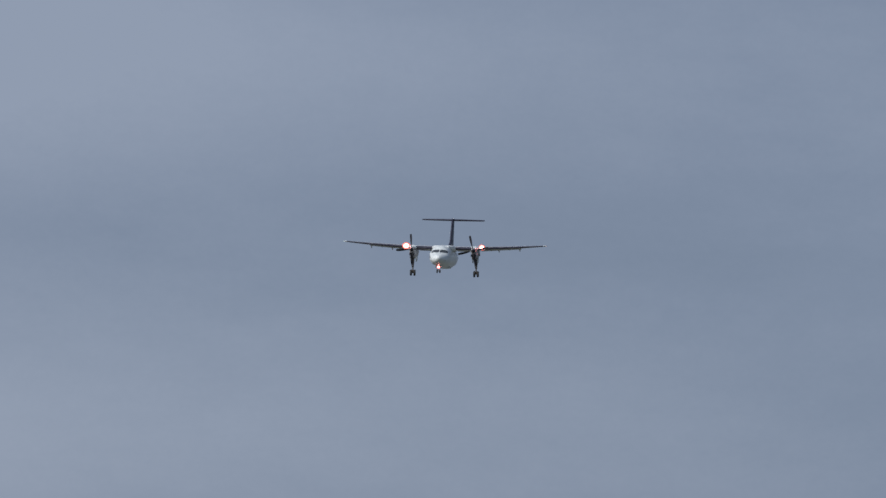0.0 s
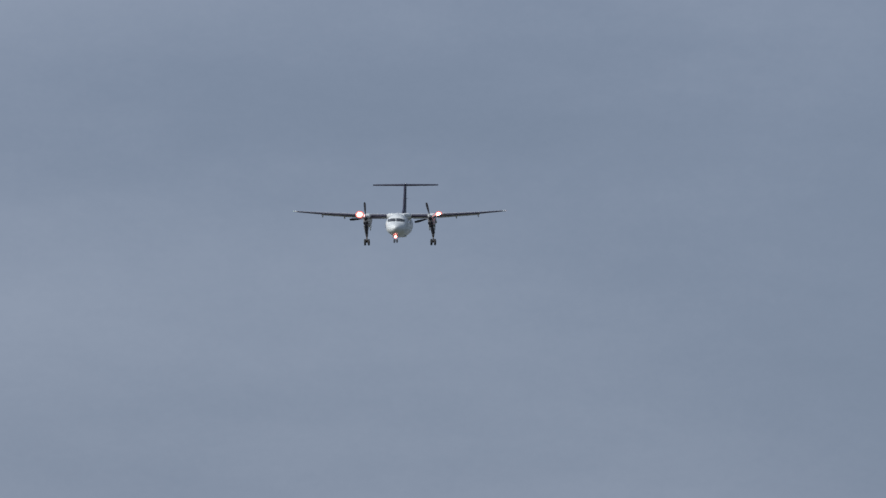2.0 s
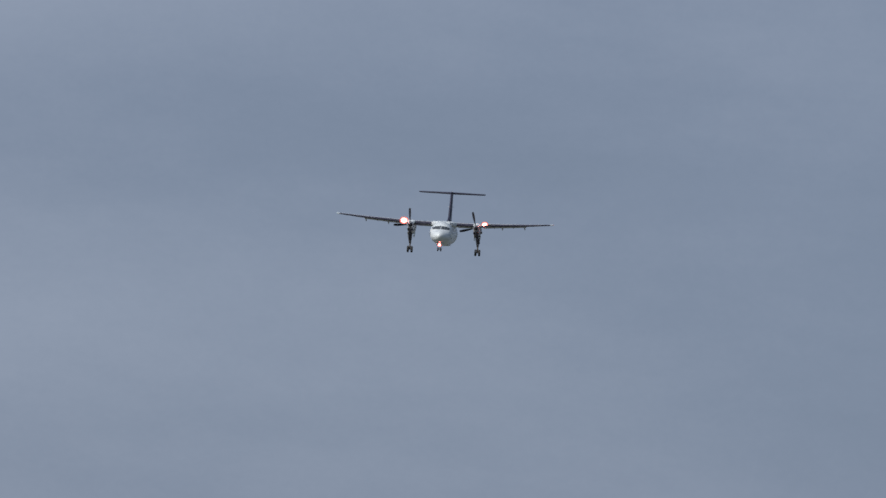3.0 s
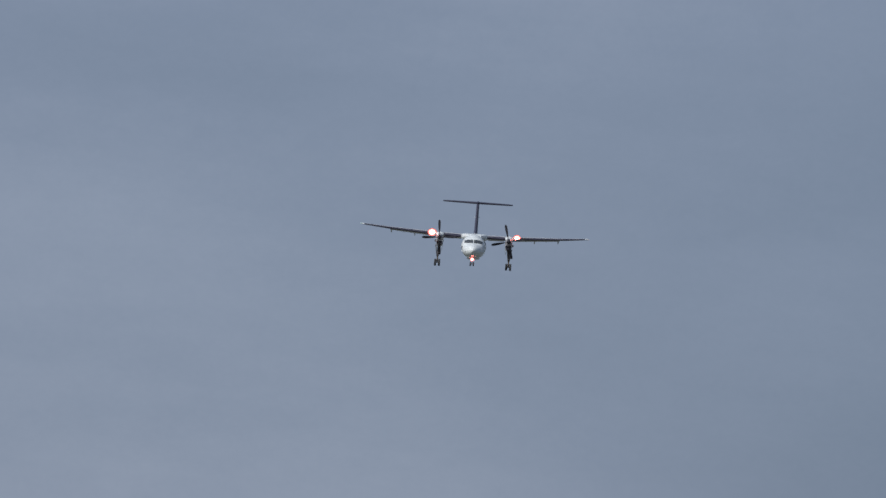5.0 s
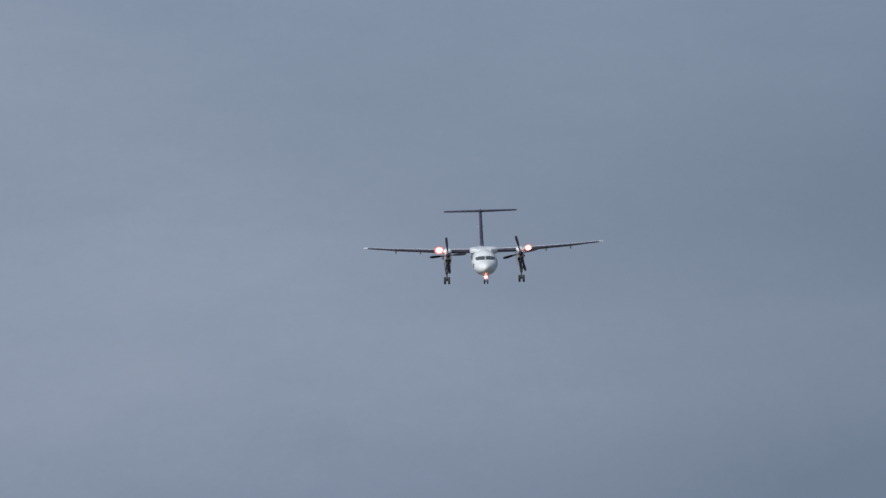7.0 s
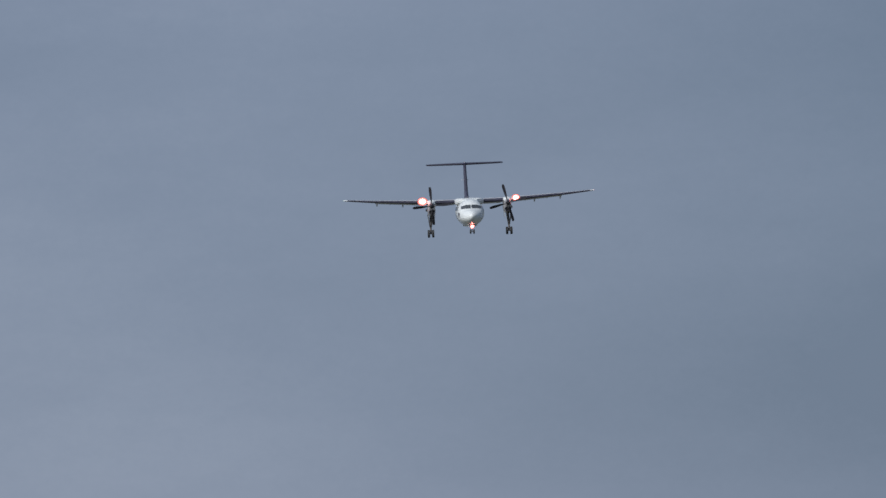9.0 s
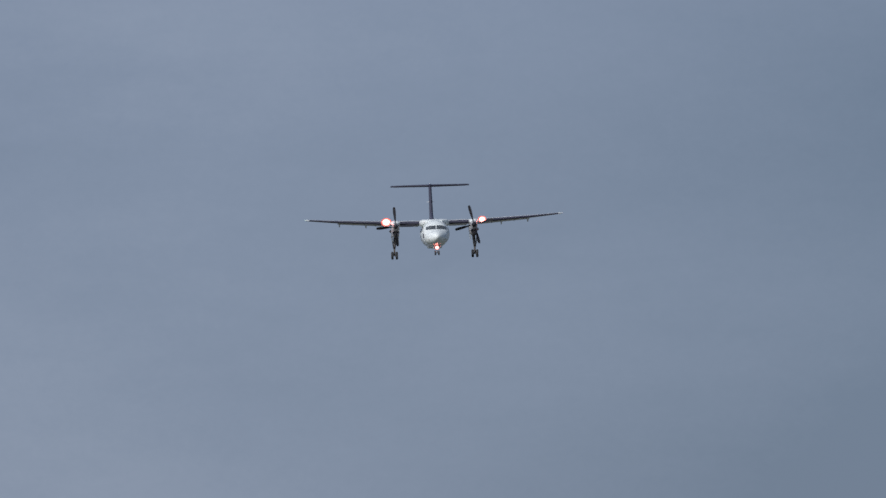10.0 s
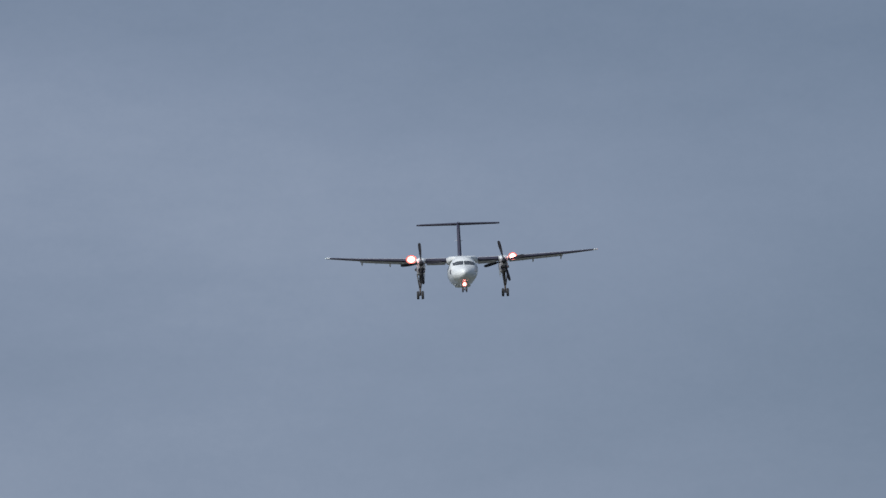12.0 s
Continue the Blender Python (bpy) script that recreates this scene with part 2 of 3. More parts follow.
def foil(c0, c1, n=10):
    """(chord fraction, half thickness signed) round a section from c0 to c1, upper side first."""
    cs = [c0 + (c1 - c0) * (1 - math.cos(math.pi * i / (2 * n))) if c0 == 0 else c0 + (c1 - c0) * i / n for i in range(n + 1)]
    up = [(c, half_thickness(c) + 0.010) if c > 0 else (0, 0) for c in reversed(cs)]
    dn = [(c, -half_thickness(c) - 0.002) for c in (cs[1:] if c0 == 0 else cs)]
    return up + dn


# ---------------------------------------------------------------- ground
def make_ground():
    # never in view: added, with its tone raised, to bounce light onto the belly
    bm = bmesh.new()
    bmesh.ops.create_grid(bm, x_segments=40, y_segments=40, size=9000)
    ob = part("ground", bm, GRASS, None)
    tagged(ob, label="flat unseen grass added to bounce light, reaching to the horizon", category="ground", kind="structure")


make_ground()

# ---------------------------------------------------------------- the aircraft
# Its own axes: nose at y = 0 looking to -y, x to its left wing, z = 0 on the fuselage axis.
aircraft = new("airliner")
aircraft.matrix_world = Matrix.Translation((0, 0, 105.0)) @ pose(0, 0, 0, 5.5) @ Matrix.Translation((0, -9.5, 0))
tagged(aircraft, label="white twin-propeller high-wing airliner in flight, landing gear down, lamps lit", category="airplane")

# fuselage: y, top, bottom, half width
BODY = [
    (0.00, -0.38, -0.46, 0.04), (0.04, -0.28, -0.57, 0.15), (0.15, -0.13, -0.71, 0.30), (0.40, 0.02, -0.90, 0.52), (0.90, 0.17, -1.10, 0.80),
    (1.50, 0.29, -1.23, 1.02), (1.90, 0.40, -1.29, 1.12), (2.25, 0.60, -1.32, 1.19), (2.60, 0.84, -1.36, 1.26), (3.00, 1.06, -1.38, 1.31),
    (3.60, 1.24, -1.41, 1.35), (4.40, 1.32, -1.44, 1.37), (5.20, 1.345, -1.46, 1.375), (12.4, 1.345, -1.46, 1.375), (13.6, 1.345, -1.38, 1.355),
    (15.0, 1.34, -1.08, 1.25), (16.6, 1.32, -0.70, 1.06), (18.2, 1.28, -0.26, 0.80), (19.8, 1.22, 0.20, 0.50), (21.2, 1.12, 0.58, 0.25),
    (22.0, 1.02, 0.80, 0.10), (22.25, 0.95, 0.87, 0.03),
]


def body_ring(y):
    top, bottom, half = lerp(BODY, y)
    return (top + bottom) / 2, (top - bottom) / 2, half


def nose_y(x, z):
    """Where the nose's skin lies at x, z seen from ahead."""
    a, b = 0.0, 5.2
    for _ in range(40):
        m = (a + b) / 2
        zc, rz, rx = body_ring(m)
        if (x / rx) ** 2 + ((z - zc) / rz) ** 2 > 1:
            a = m
        else:
            b = m
    return b


def side_x(y, z):
    zc, rz, rx = body_ring(y)
    return rx * math.sqrt(max(0.0, 1 - ((z - zc) / rz) ** 2))


def nose_patch(x0, x1, lo, hi, side, n=6, out=0.012):
    """A pane on the nose between x0 and x1; lo and hi: its lower and upper z at either end."""
    grid = []
    for i in range(n + 1):
        f = i / n
        x = x0 + (x1 - x0) * f
        grid.append([Vector((side * x, nose_y(x, z), z)) for z in (lo[0] + (lo[1] - lo[0]) * f + (hi[0] + (hi[1] - hi[0]) * f - lo[0] - (lo[1] - lo[0]) * f) * j / n for j in range(n + 1))])
    return thicken(grid, lambda p: Vector((p.x * 0.4, -1.0, 0.5)).normalized() * out)


def side_patch(y0, y1, z0, z1, side, n=4, out=0.010):
    grid = [[Vector((side * side_x(y0 + (y1 - y0) * i / n, z0 + (z1 - z0) * j / n), y0 + (y1 - y0) * i / n, z0 + (z1 - z0) * j / n)) for j in range(n + 1)] for i in range(n + 1)]
    return thicken(grid, lambda p: Vector((side, 0, p.z * 0.6)).normalized() * out)


def make_fuselage():
    ys = []
    for a, b in zip(BODY, BODY[1:]):
        ys += [a[0] + (b[0] - a[0]) * k / 3 for k in range(3)] if b[0] - a[0] < 3 else [a[0] + (b[0] - a[0]) * k / 8 for k in range(8)]
    ys.append(BODY[-1][0])
    rings = []
    for y in ys:
        zc, rz, rx = body_ring(y)
        rings.append(oval(y, 0, zc, rx, rz, 48))
    body = part("fuselage", loft(rings), WHITE, aircraft, "glossy white painted fuselage with drooped nose")
    for s in (-1, 1):
        part("windshield", nose_patch(0.035, 0.612, (0.40, 0.36), (0.76, 0.74), s), GLASS, body, "dark tinted windshield pane")
        part("windshield", nose_patch(0.620, 1.04, (0.36, 0.33), (0.735, 0.60), s), GLASS, body, "dark tinted cockpit side pane")
        # wiper at the foot of the front pane
        part("wiper", tube((s * 0.12, nose_y(0.12, 0.37) - 0.03, 0.37), (s * 0.42, nose_y(0.42, 0.52) - 0.03, 0.52), 0.012, n=6), BLADE, body)
        for k in range(11):
            y = 5.0 + 0.82 * k
            if 8.9 < y < 9.4:
                continue
            part("cabin_window", side_patch(y, y + 0.30, 0.18, 0.58, s), GLASS, body, "dark cabin window")
        part("cabin_door", side_patch(3.55, 4.35, -0.80, 0.75, s, 8, 0.014), WHITE, body, "white cabin door")
        # pitot tube on the nose
        part("pitot_tube", tube((s * 0.80, 1.00, -0.62), (s * 0.98, 0.62, -0.66), 0.022, 0.014, 8), METAL, body)
    # dark livery mark on the cheek
    part("livery_mark", side_patch(2.45, 3.25, -0.48, -0.04, -1, 6, 0.012), NAVY, body, "dark purple livery mark")
    # blade antennas above and below
    for y, z, h in ((5.6, 1.34, 0.28), (13.9, 1.34, 0.24), (6.5, -1.44, -0.24)):
        part("antenna", loft([[Vector((x, y + dy, z)) for x, dy in ((0.015, 0.05), (0.015, 0.3), (-0.015, 0.3), (-0.015, 0.05))],
                              [Vector((x, y + dy, z + h)) for x, dy in ((0.006, 0.16), (0.006, 0.3), (-0.006, 0.3), (-0.006, 0.16))]]), GREY, body)
    # white wing saddle on top of the cabin
    saddle = [(6.5, 1.20, 0.75, 0.14), (7.1, 1.14, 1.20, 0.27), (7.7, 1.08, 1.42, 0.36), (8.3, 1.06, 1.50, 0.385), (11.0, 1.06, 1.50, 0.38),
              (12.0, 1.05, 1.38, 0.33), (13.0, 1.12, 1.00, 0.22), (13.8, 1.20, 0.50, 0.12)]
    part("wing_fairing", loft([oval(y, 0, z, rx, rz, 48, 4.6) for y, z, rx, rz in saddle]), WHITE, body, "white wing root fairing")
    # sponson-like belly keel
    part("belly_fairing", loft([oval(y, 0, z, rx, rz, 24, 2.4) for y, z, rx, rz in
                                ((7.4, -1.37, 0.4, 0.06), (8.2, -1.38, 0.75, 0.14), (10.8, -1.38, 0.75, 0.14), (11.8, -1.37, 0.4, 0.06))]), WHITE, body)
    return body


make_fuselage()

# wing: x, leading edge, chord, z, thickness
WING = [(0.0, 8.15, 3.05, 1.08, 0.165), (3.95, 8.15, 3.05, 1.12, 0.165), (10.0, 8.78, 1.90, 1.47, 0.145), (12.78, 9.06, 1.32, 1.69, 0.12), (13.06, 9.25, 0.95, 1.715, 0.09)]


def wing_at(x, c, t, side):
    le, chord, z, thick = lerp(WING, x)
    return Vector((side * x, le + c * chord, z + t * thick * chord))


def wing_loft(xs, c0, c1, side, shift=None, angle=0.0):
    """A stretch of wing between chord fractions; shift and angle lower a flap about its own nose."""
    rings = []
    for x in xs:
        ring = [wing_at(x, c, t, side) for c, t in foil(c0, c1)]
        if angle:
            hinge = wing_at(x, c0, 0, side)
            turn = Matrix.Rotation(-radians(angle), 3, "X")
            ring = [hinge + turn @ (p - hinge) + Vector(shift) for p in ring]
        rings.append(ring)
    return loft(rings)


def wing_boot(xs, side, reach=0.10):
    pts = [(c, t) for c, t in foil(0, 1, 24) if c <= reach]
    grid = [[wing_at(x, c, t, side) for c, t in pts] for x in xs]

    def away(p):
        le, chord, z, thick = lerp(WING, abs(p.x))
        return Vector((0, p.y - le - 0.14 * chord, (p.z - z) * 1.4)).normalized() * 0.010

    return thicken(grid, away)


def steps(a, b, n):
    return [a + (b - a) * i / n for i in range(n + 1)]


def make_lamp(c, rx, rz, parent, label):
    """A lamp that looks ahead: metal bezel, white-hot lens widened to its glare, two emitting rings added as its flare
    halo.
    """
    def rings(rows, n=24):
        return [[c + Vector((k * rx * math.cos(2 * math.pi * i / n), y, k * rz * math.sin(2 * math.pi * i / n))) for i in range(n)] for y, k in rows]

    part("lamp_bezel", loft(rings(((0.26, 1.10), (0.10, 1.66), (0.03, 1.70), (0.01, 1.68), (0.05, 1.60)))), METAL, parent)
    # red outer and pink inner glow of the flare, built as emitting rings
    part("halo_rim", loft(rings(((0.06, 1.66), (0.03, 1.64), (0.05, 1.40), (0.10, 1.20)))), HALO_RIM, parent, "red glowing rim added as the lamp's flare halo")
    part("halo_ring", loft(rings(((0.06, 1.36), (0.01, 1.34), (0.02, 1.05), (0.06, 0.90)))), HALO_RING, parent, "pink glowing ring added as the lamp's inner flare halo")
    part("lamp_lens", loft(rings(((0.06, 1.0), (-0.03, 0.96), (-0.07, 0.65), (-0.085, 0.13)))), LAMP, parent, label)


def make_wing(side):
    wing = part("wing", wing_loft(steps(0.9, 3.95, 4) + steps(3.95, 13.06, 14)[1:], 0, 0.74, side), GREY, aircraft, "light grey painted wing with black leading edge")
    for a, b in ((1.53, 3.50), (5.30, 7.220), (7.226, 9.560), (9.566, 12.62)):
        part("deicing_boot", wing_boot(steps(a, b, 5), side), BOOT, wing, "black rubber de-icing boot")
    part("flap", wing_loft(steps(1.55, 3.35, 3), 0.75, 1.0, side, (0, 0.10, -0.10), 18), GREY, wing, "light grey lowered inboard flap")
    part("flap", wing_loft(steps(4.6, 9.75, 5), 0.75, 1.0, side, (0, 0.08, -0.08), 18), GREY, wing, "light grey lowered outboard flap")
    part("aileron", wing_loft(steps(9.85, 12.55, 3), 0.75, 1.0, side, (0, 0.004, 0), 0.01), GREY, wing)
    # hinge fairings of the flaps
    for x in (6.88, 9.57):
        le, chord, z, thick = lerp(WING, x)
        zz = z - 0.055 * chord
        rows = [(le + 0.35 * chord, 0.03, 0.02, 0.00), (le + 0.50 * chord, 0.06, 0.10, -0.05), (le + 0.75 * chord, 0.075, 0.17, -0.13), (le + 1.0 * chord, 0.07, 0.15, -0.27), (le + 1.2 * chord, 0.02, 0.04, -0.34)]
        part("flap_fairing", loft([oval(y, side * x, zz + d, rx, rz, 14) for y, rx, rz, d in rows]), GREY, wing)
    for x in (5.9, 8.2):
        le, chord, z, thick = lerp(WING, x)
        part("hinge_arm", slab([(side * x, le + 0.70 * chord, z - 0.06), (side * x, le + 0.98 * chord, z - 0.10), (side * x, le + 0.98 * chord, z - 0.34), (side * x, le + 0.74 * chord, z - 0.22)], 0.04), STEEL, wing)
    # white tip with its lamp
    tip = loft([[wing_at(x, c, t * g, side) for c, t in foil(0, 1, 8)] for x, g in ((12.70, 1.06), (12.90, 1.08), (13.06, 1.0))])
    part("wing_tip", tip, WHITE, wing, "white wing tip")
    bm = bmesh.new()
    bmesh.ops.create_uvsphere(bm, u_segments=12, v_segments=8, radius=0.05, matrix=Matrix.Translation(wing_at(13.04, 0.06, 0, side)))
    part("navigation_light", bm, GREEN if side < 0 else RED, wing)
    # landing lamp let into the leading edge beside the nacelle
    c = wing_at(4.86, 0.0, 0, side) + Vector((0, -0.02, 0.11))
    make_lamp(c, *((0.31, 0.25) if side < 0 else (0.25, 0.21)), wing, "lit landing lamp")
    return wing


for s in (-1, 1):
    make_wing(s)


HUB_Y, HUB_Z, NAC_X = 6.05, 0.78, 3.95


def make_nacelle(side):
    x = side * NAC_X
    rows = [(6.28, 0.78, 0.24, 0.24), (6.42, 0.74, 0.29, 0.33), (6.75, 0.58, 0.33, 0.55), (7.4, 0.48, 0.38, 0.72), (8.4, 0.46, 0.42, 0.78), (10.6, 0.47, 0.42, 0.74),
            (12.0, 0.62, 0.38, 0.56), (13.2, 0.85, 0.28, 0.32), (14.1, 1.00, 0.12, 0.12)]
    nac = part("nacelle", loft([oval(y, x, z, rx, rz, 32, 2.3) for y, z, rx, rz in rows]), NACELLE, aircraft, "grey engine nacelle under the wing")
    # chin intake
    lip = [(6.95, 0.16, 0.33, 0.26), (6.52, 0.18, 0.33, 0.26), (6.45, 0.18, 0.29, 0.22), (6.50, 0.18, 0.25, 0.18), (6.70, 0.18, 0.23, 0.17)]
    part("intake_lip", loft([oval(y, x, z, rx, rz, 24) for y, z, rx, rz in lip], caps=False), BOOT, nac, "black rubber intake lip")
    # closed near-black plug: the cavity's shade is put into its colour
    part("intake_duct", loft([oval(6.56, x, 0.18, 0.245, 0.18, 24), oval(6.74, x, 0.18, 0.2, 0.15, 24)]), DARK, nac, "dark plug standing for the shaded engine intake")
    # oil cooler scoop
    part("cooler_scoop", loft([oval(y, x, z, rx, rz, 20) for y, z, rx, rz in ((7.15, -0.20, 0.13, 0.07), (7.2, -0.22, 0.17, 0.11), (8.2, -0.26, 0.17, 0.10), (8.9, -0.24, 0.08, 0.04))]), DARK, nac)
    # exhaust on the outer side
    part("exhaust", tube((side * (NAC_X + 0.30), 9.3, 0.35), (side * (NAC_X + 0.46), 9.9, 0.34), 0.13, 0.14, 18), EXHAUST, nac, "heat-stained exhaust pipe")
    # white shoulder where the wing meets the nacelle
    part("nacelle_shoulder", loft([oval(y, x, z, rx, rz, 28, 2.4) for y, z, rx, rz in ((7.35, 1.00, 0.26, 0.12), (7.8, 1.10, 0.38, 0.22), (8.3, 1.14, 0.46, 0.27), (10.2, 1.13, 0.46, 0.28), (11.4, 1.10, 0.3, 0.16))]), WHITE, nac, "white nacelle shoulder")
    return nac


def blade_mesh(center, angle):
    """A twisted blade in the plane across the nose, pointing at the angle."""
    turn = Matrix.Rotation(-angle, 3, "Y")
    rows = [(0.20, 0.10, 0.085, 70), (0.38, 0.15, 0.075, 62), (0.70, 0.27, 0.055, 52), (1.10, 0.34, 0.042, 42), (1.55, 0.35, 0.030, 34), (1.85, 0.30, 0.022, 30), (1.96, 0.20, 0.014, 29), (1.985, 0.08, 0.008, 29)]
    rings = []
    for r, chord, th, twist in rows:
        a = radians(twist)
        ring = []
        for i in range(12):
            b = 2 * math.pi * i / 12
            u, w = chord / 2 * math.cos(b), th / 2 * math.sin(b) * (1 if math.sin(b) > 0 else 0.6)
            ring.append(Vector(center) + turn @ Vector((r, u * math.sin(a) + w * math.cos(a), u * math.cos(a) - w * math.sin(a))))
        rings.append(ring)
    return loft(rings)


def make_propeller(side, first):
    x = side * NAC_X
    rows = [(HUB_Y - 0.58, 0.02), (HUB_Y - 0.55, 0.08), (HUB_Y - 0.42, 0.14), (HUB_Y - 0.2, 0.20), (HUB_Y + 0.02, 0.23), (HUB_Y + 0.22, 0.235)]
    prop = part("propeller", loft([oval(y, x, HUB_Z, r, r, 28) for y, r in rows]), BLADE, aircraft, "black four-bladed propeller at rest")
    for k in range(4):
        a = radians(first + 90 * k)
        part("blade", blade_mesh((x, HUB_Y, HUB_Z), a), BLADE, prop)
        root = Vector((x, HUB_Y, HUB_Z)) + Vector((0.27 * math.cos(a), 0, 0.27 * math.sin(a)))
        tipw = Vector((x, HUB_Y, HUB_Z)) + Vector((0.40 * math.cos(a), 0, 0.40 * math.sin(a)))
        part("blade_cuff", tube(root, tipw, 0.085, 0.07, 12), STEEL, prop)
    return prop


def make_wheel(center, radius, width, parent):
    h, r = width / 2, radius
    tyre = part("tyre", spin_x(center, [(-h * 0.7, r * 0.58), (-h, r * 0.72), (-h, r * 0.86), (-h * 0.72, r * 0.97), (0, r), (h * 0.72, r * 0.97), (h, r * 0.86), (h, r * 0.72), (h * 0.7, r * 0.58)]), TYRE, parent, "black rubber tyre")
    part("rim", spin_x(center, [(-h * 0.62, 0.03), (-h * 0.4, r * 0.3), (-h * 0.7, r * 0.52), (-h * 0.6, r * 0.60), (h * 0.6, r * 0.60), (h * 0.7, r * 0.52), (h * 0.4, r * 0.3), (h * 0.62, 0.03)], 20), STEEL, parent)
    return tyre


def make_main_gear(side):
    x, y, z = side * 4.08, 9.76, -2.12
    gear = part("main_landing_gear", tube((side * 3.98, 9.55, 0.10), (x, y - 0.02, -1.25), 0.14, 0.12, 16), STEEL, aircraft, "grey main landing gear leg lowered")
    part("piston", tube((x, y - 0.02, -1.20), (x, y, z + 0.02), 0.085, 0.085, 14), EXHAUST, gear, "dark metal shock piston")
    part("axle", tube((x - 0.30, y, z), (x + 0.30, y, z), 0.06, 0.06, 12), STEEL, gear)
    part("torque_link", slab([(x - 0.05, y + 0.10, -1.15), (x + 0.05, y + 0.10, -1.15), (x + 0.04, y + 0.34, -1.52), (x - 0.04, y + 0.34, -1.52)], 0.05), STEEL, gear)
    part("torque_link", slab([(x - 0.04, y + 0.34, -1.52), (x + 0.04, y + 0.34, -1.52), (x + 0.05, y + 0.08, -1.92), (x - 0.05, y + 0.08, -1.92)], 0.05), STEEL, gear)
    for dx in (-0.24, 0.24):
        part("drag_brace", tube((x + dx * 1.1, 8.55, -0.10), (x + dx * 0.3, y - 0.06, -1.42), 0.065, 0.055, 10), STEEL, gear)
        part("gear_door", slab([(side * 3.95 + dx * 1.5, 8.5, -0.05), (side * 3.95 + dx * 1.5, 10.9, -0.05), (side * 3.97 + dx * 1.25, 10.7, -0.66), (side * 3.97 + dx * 1.25, 8.8, -0.72)], 0.035), WHITE, gear, "white open gear door")
    for dx in (-0.225, 0.225):
        make_wheel((x + dx, y, z), 0.40, 0.235, gear)
    return gear


def make_nose_gear():
    y, z = 1.74, -2.00
    gear = part("nose_landing_gear", tube((0, 1.95, -1.0), (0, 1.78, -1.62), 0.075, 0.07, 14), STEEL, aircraft, "grey nose landing gear leg lowered")
    part("piston", tube((0, 1.785, -1.58), (0, y, z), 0.045, 0.045, 12), METAL, gear)
    part("axle", tube((-0.2, y, z), (0.2, y, z), 0.04, 0.04, 10), STEEL, gear)
    part("drag_brace", tube((0, 2.75, -1.25), (0, 1.80, -1.55), 0.035, 0.035, 10), STEEL, gear)
    for dx in (-0.175, 0.175):
        make_wheel((dx, y, z), 0.235, 0.155, gear)
        part("gear_door", slab([(dx * 1.9, 1.35, -1.19), (dx * 1.9, 2.55, -1.27), (dx * 2.2, 2.45, -1.62), (dx * 2.2, 1.45, -1.56)], 0.025), WHITE, gear, "white open nose gear door")
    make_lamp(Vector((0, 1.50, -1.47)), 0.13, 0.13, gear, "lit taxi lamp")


for s, first in ((-1, 94), (1, 104)):
    make_nacelle(s)
    make_propeller(s, first)
    make_main_gear(s)
make_nose_gear()

# fin: z, leading edge, chord, thickness
FIN = [(1.05, 15.6, 5.6, 0.42), (1.9, 16.6, 4.7, 0.38), (4.9, 18.75, 2.75, 0.30)]


def fin_loft(zs, c0, c1):
    rings = []
    for z in zs:
        le, chord, thick = lerp(FIN, z)
        rings.append([Vector((t * thick / 0.98, le + c * chord, z)) for c, t in foil(c0, c1)])
    return loft(rings)


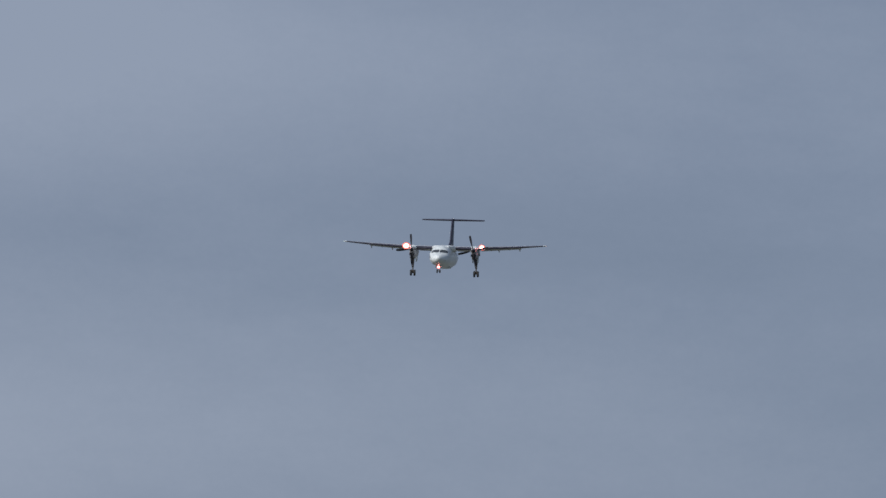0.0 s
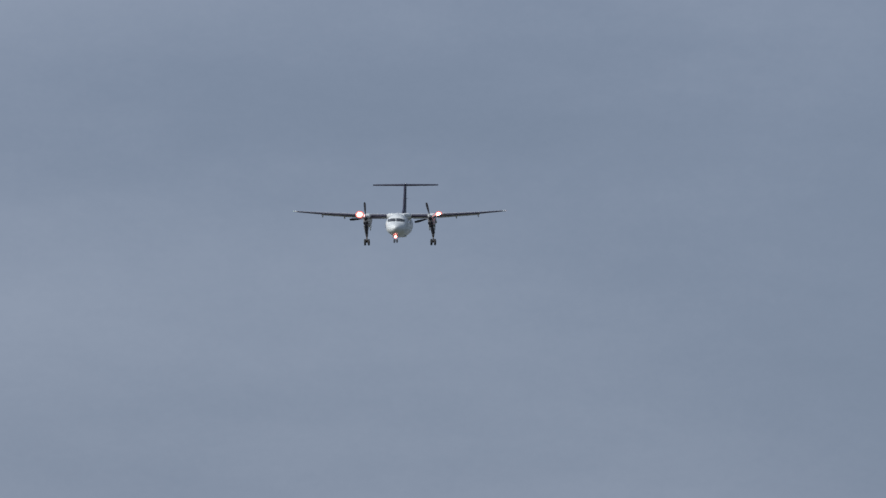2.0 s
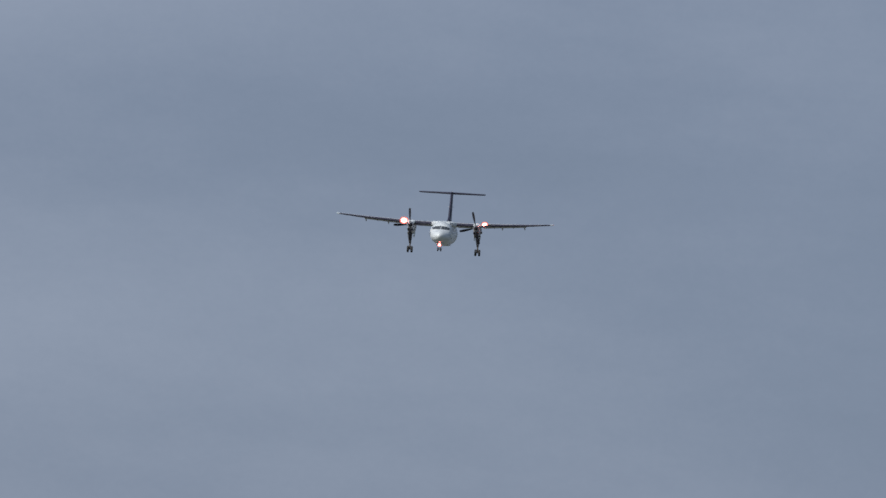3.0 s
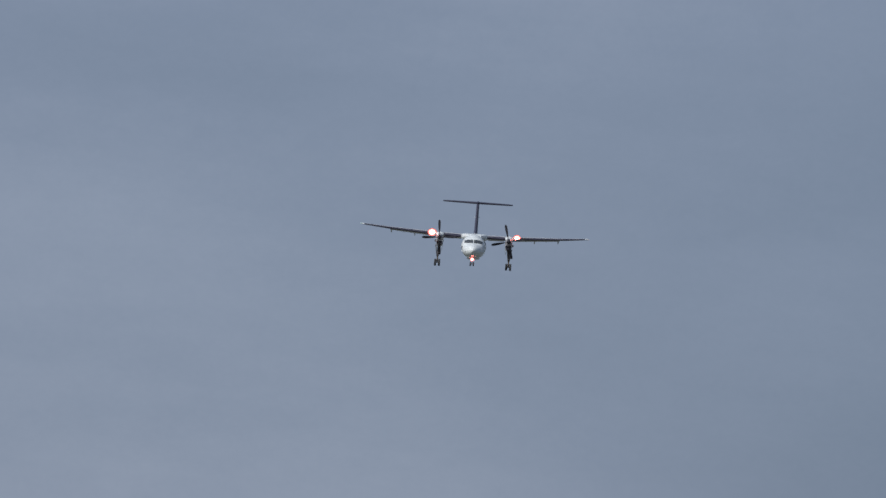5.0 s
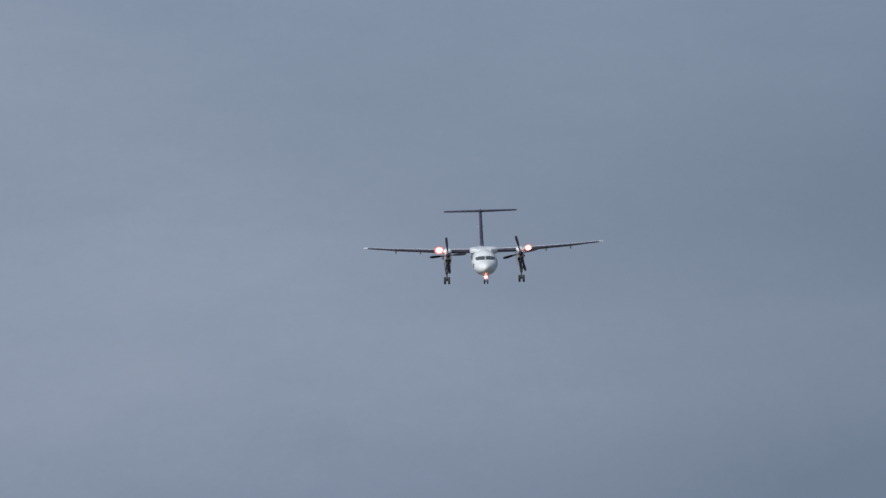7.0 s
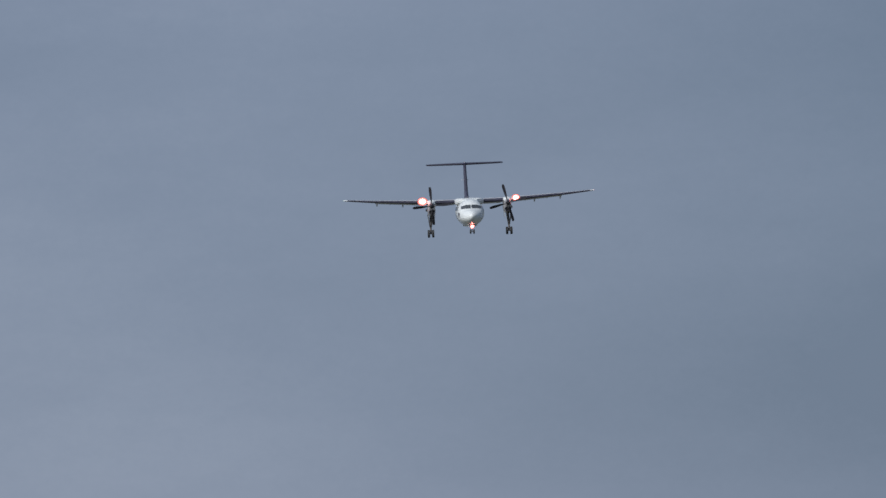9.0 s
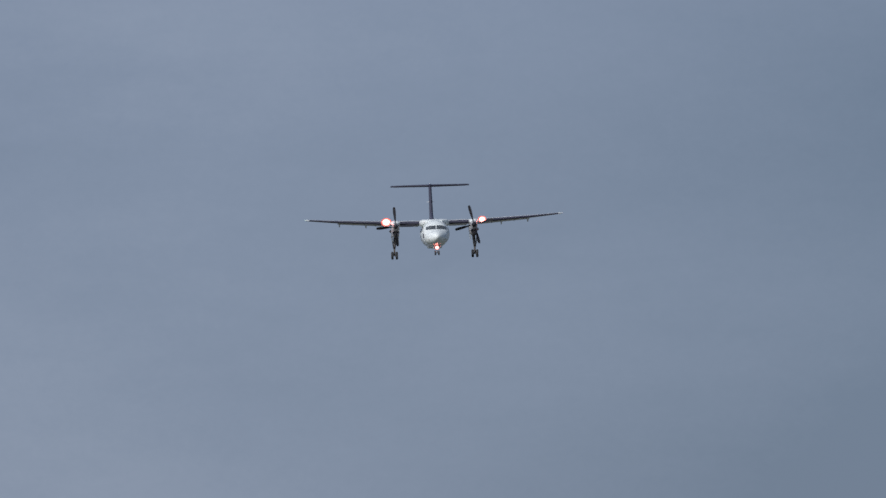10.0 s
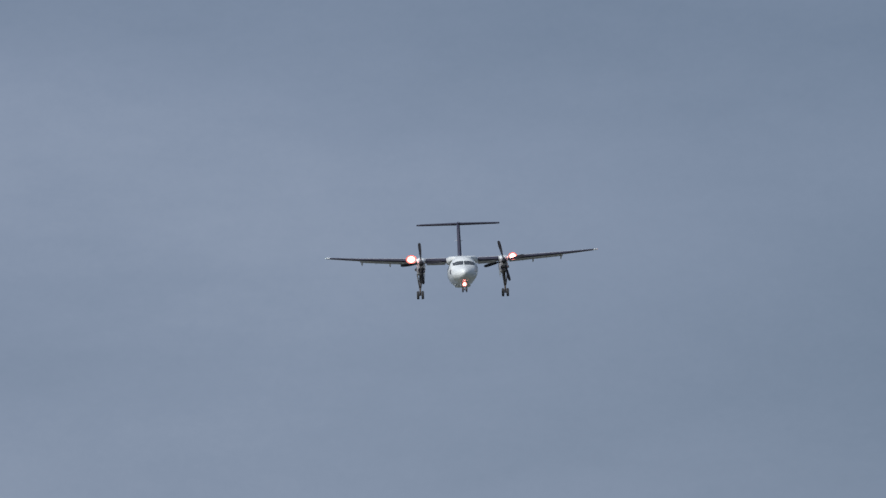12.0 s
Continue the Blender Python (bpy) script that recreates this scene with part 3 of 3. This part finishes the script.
def make_fin():
    fin = part("fin", fin_loft(steps(1.05, 4.95, 8), 0, 0.62), NAVY, aircraft, "dark painted tail fin with black leading edge")
    part("rudder", fin_loft(steps(1.55, 4.9, 6), 0.63, 1.0), NAVY, fin, "dark painted rudder")
    pts = [(c, t) for c, t in foil(0, 1, 24) if c <= 0.08]
    grid = []
    for z in steps(2.0, 4.7, 6):
        le, chord, thick = lerp(FIN, z)
        grid.append([Vector((t * thick / 0.98, le + c * chord, z)) for c, t in pts])
    part("deicing_boot", thicken(grid, lambda p: Vector((p.x * 3, -1, -0.4)).normalized() * 0.010), BOOT, fin, "black rubber de-icing boot")
    # dorsal fillet in front of the fin
    rows = [(13.6, 1.30, 0.05, 0.06), (14.8, 1.34, 0.13, 0.20), (15.8, 1.42, 0.20, 0.42), (16.8, 1.55, 0.21, 0.65), (17.6, 1.6, 0.18, 0.75)]
    part("dorsal_fillet", loft([oval(y, 0, z, rx, rz, 20) for y, z, rx, rz in rows]), NAVY, fin, "dark painted dorsal fillet")
    for s in (-1, 1):
        part("antenna", tube((s * 0.10, 18.7, 3.35), (s * 0.36, 19.0, 3.35), 0.035, 0.02, 8), GREY, fin)
    part("fin_cap", loft([oval(y, 0, 5.06, rx, rz, 20) for y, rx, rz in ((18.55, 0.03, 0.03), (18.75, 0.14, 0.11), (19.4, 0.20, 0.15), (20.8, 0.19, 0.14), (21.7, 0.08, 0.06), (21.95, 0.02, 0.02))]), NAVY, fin, "dark bullet fairing")
    bm = bmesh.new()
    bmesh.ops.create_uvsphere(bm, u_segments=12, v_segments=8, radius=0.07, matrix=Matrix.Translation((0, 20.4, 5.22)))
    part("beacon", bm, METAL, fin)
    return fin


make_fin()

TAIL = [(0.0, 19.25, 2.35, 5.03, 0.115), (3.92, 19.98, 1.52, 5.04, 0.120), (4.06, 20.08, 1.36, 5.04, 0.105)]


def tail_at(x, c, t, side):
    le, chord, z, thick = lerp(TAIL, x)
    return Vector((side * x, le + c * chord, z + t * thick * chord))


def make_tailplane(side):
    tail = part("tailplane", loft([[tail_at(x, c, t, side) for c, t in foil(0, 0.64)] for x in steps(0, 4.05, 8)]), NAVY, aircraft, "dark painted tailplane with black leading edge")
    part("elevator", loft([[tail_at(x, c, t, side) for c, t in foil(0.65, 1.0)] for x in steps(0.25, 3.97, 5)]), NAVY, tail)
    pts = [(c, t) for c, t in foil(0, 1, 24) if c <= 0.12]
    grid = [[tail_at(x, c, t, side) for c, t in pts] for x in steps(0.3, 4.05, 8)]

    def away(p):
        le, chord, z, thick = lerp(TAIL, abs(p.x))
        return Vector((0, p.y - le - 0.14 * chord, (p.z - z) * 1.4)).normalized() * 0.008

    part("deicing_boot", thicken(grid, away), BOOT, tail, "black rubber de-icing boot")


for s in (-1, 1):
    make_tailplane(s)
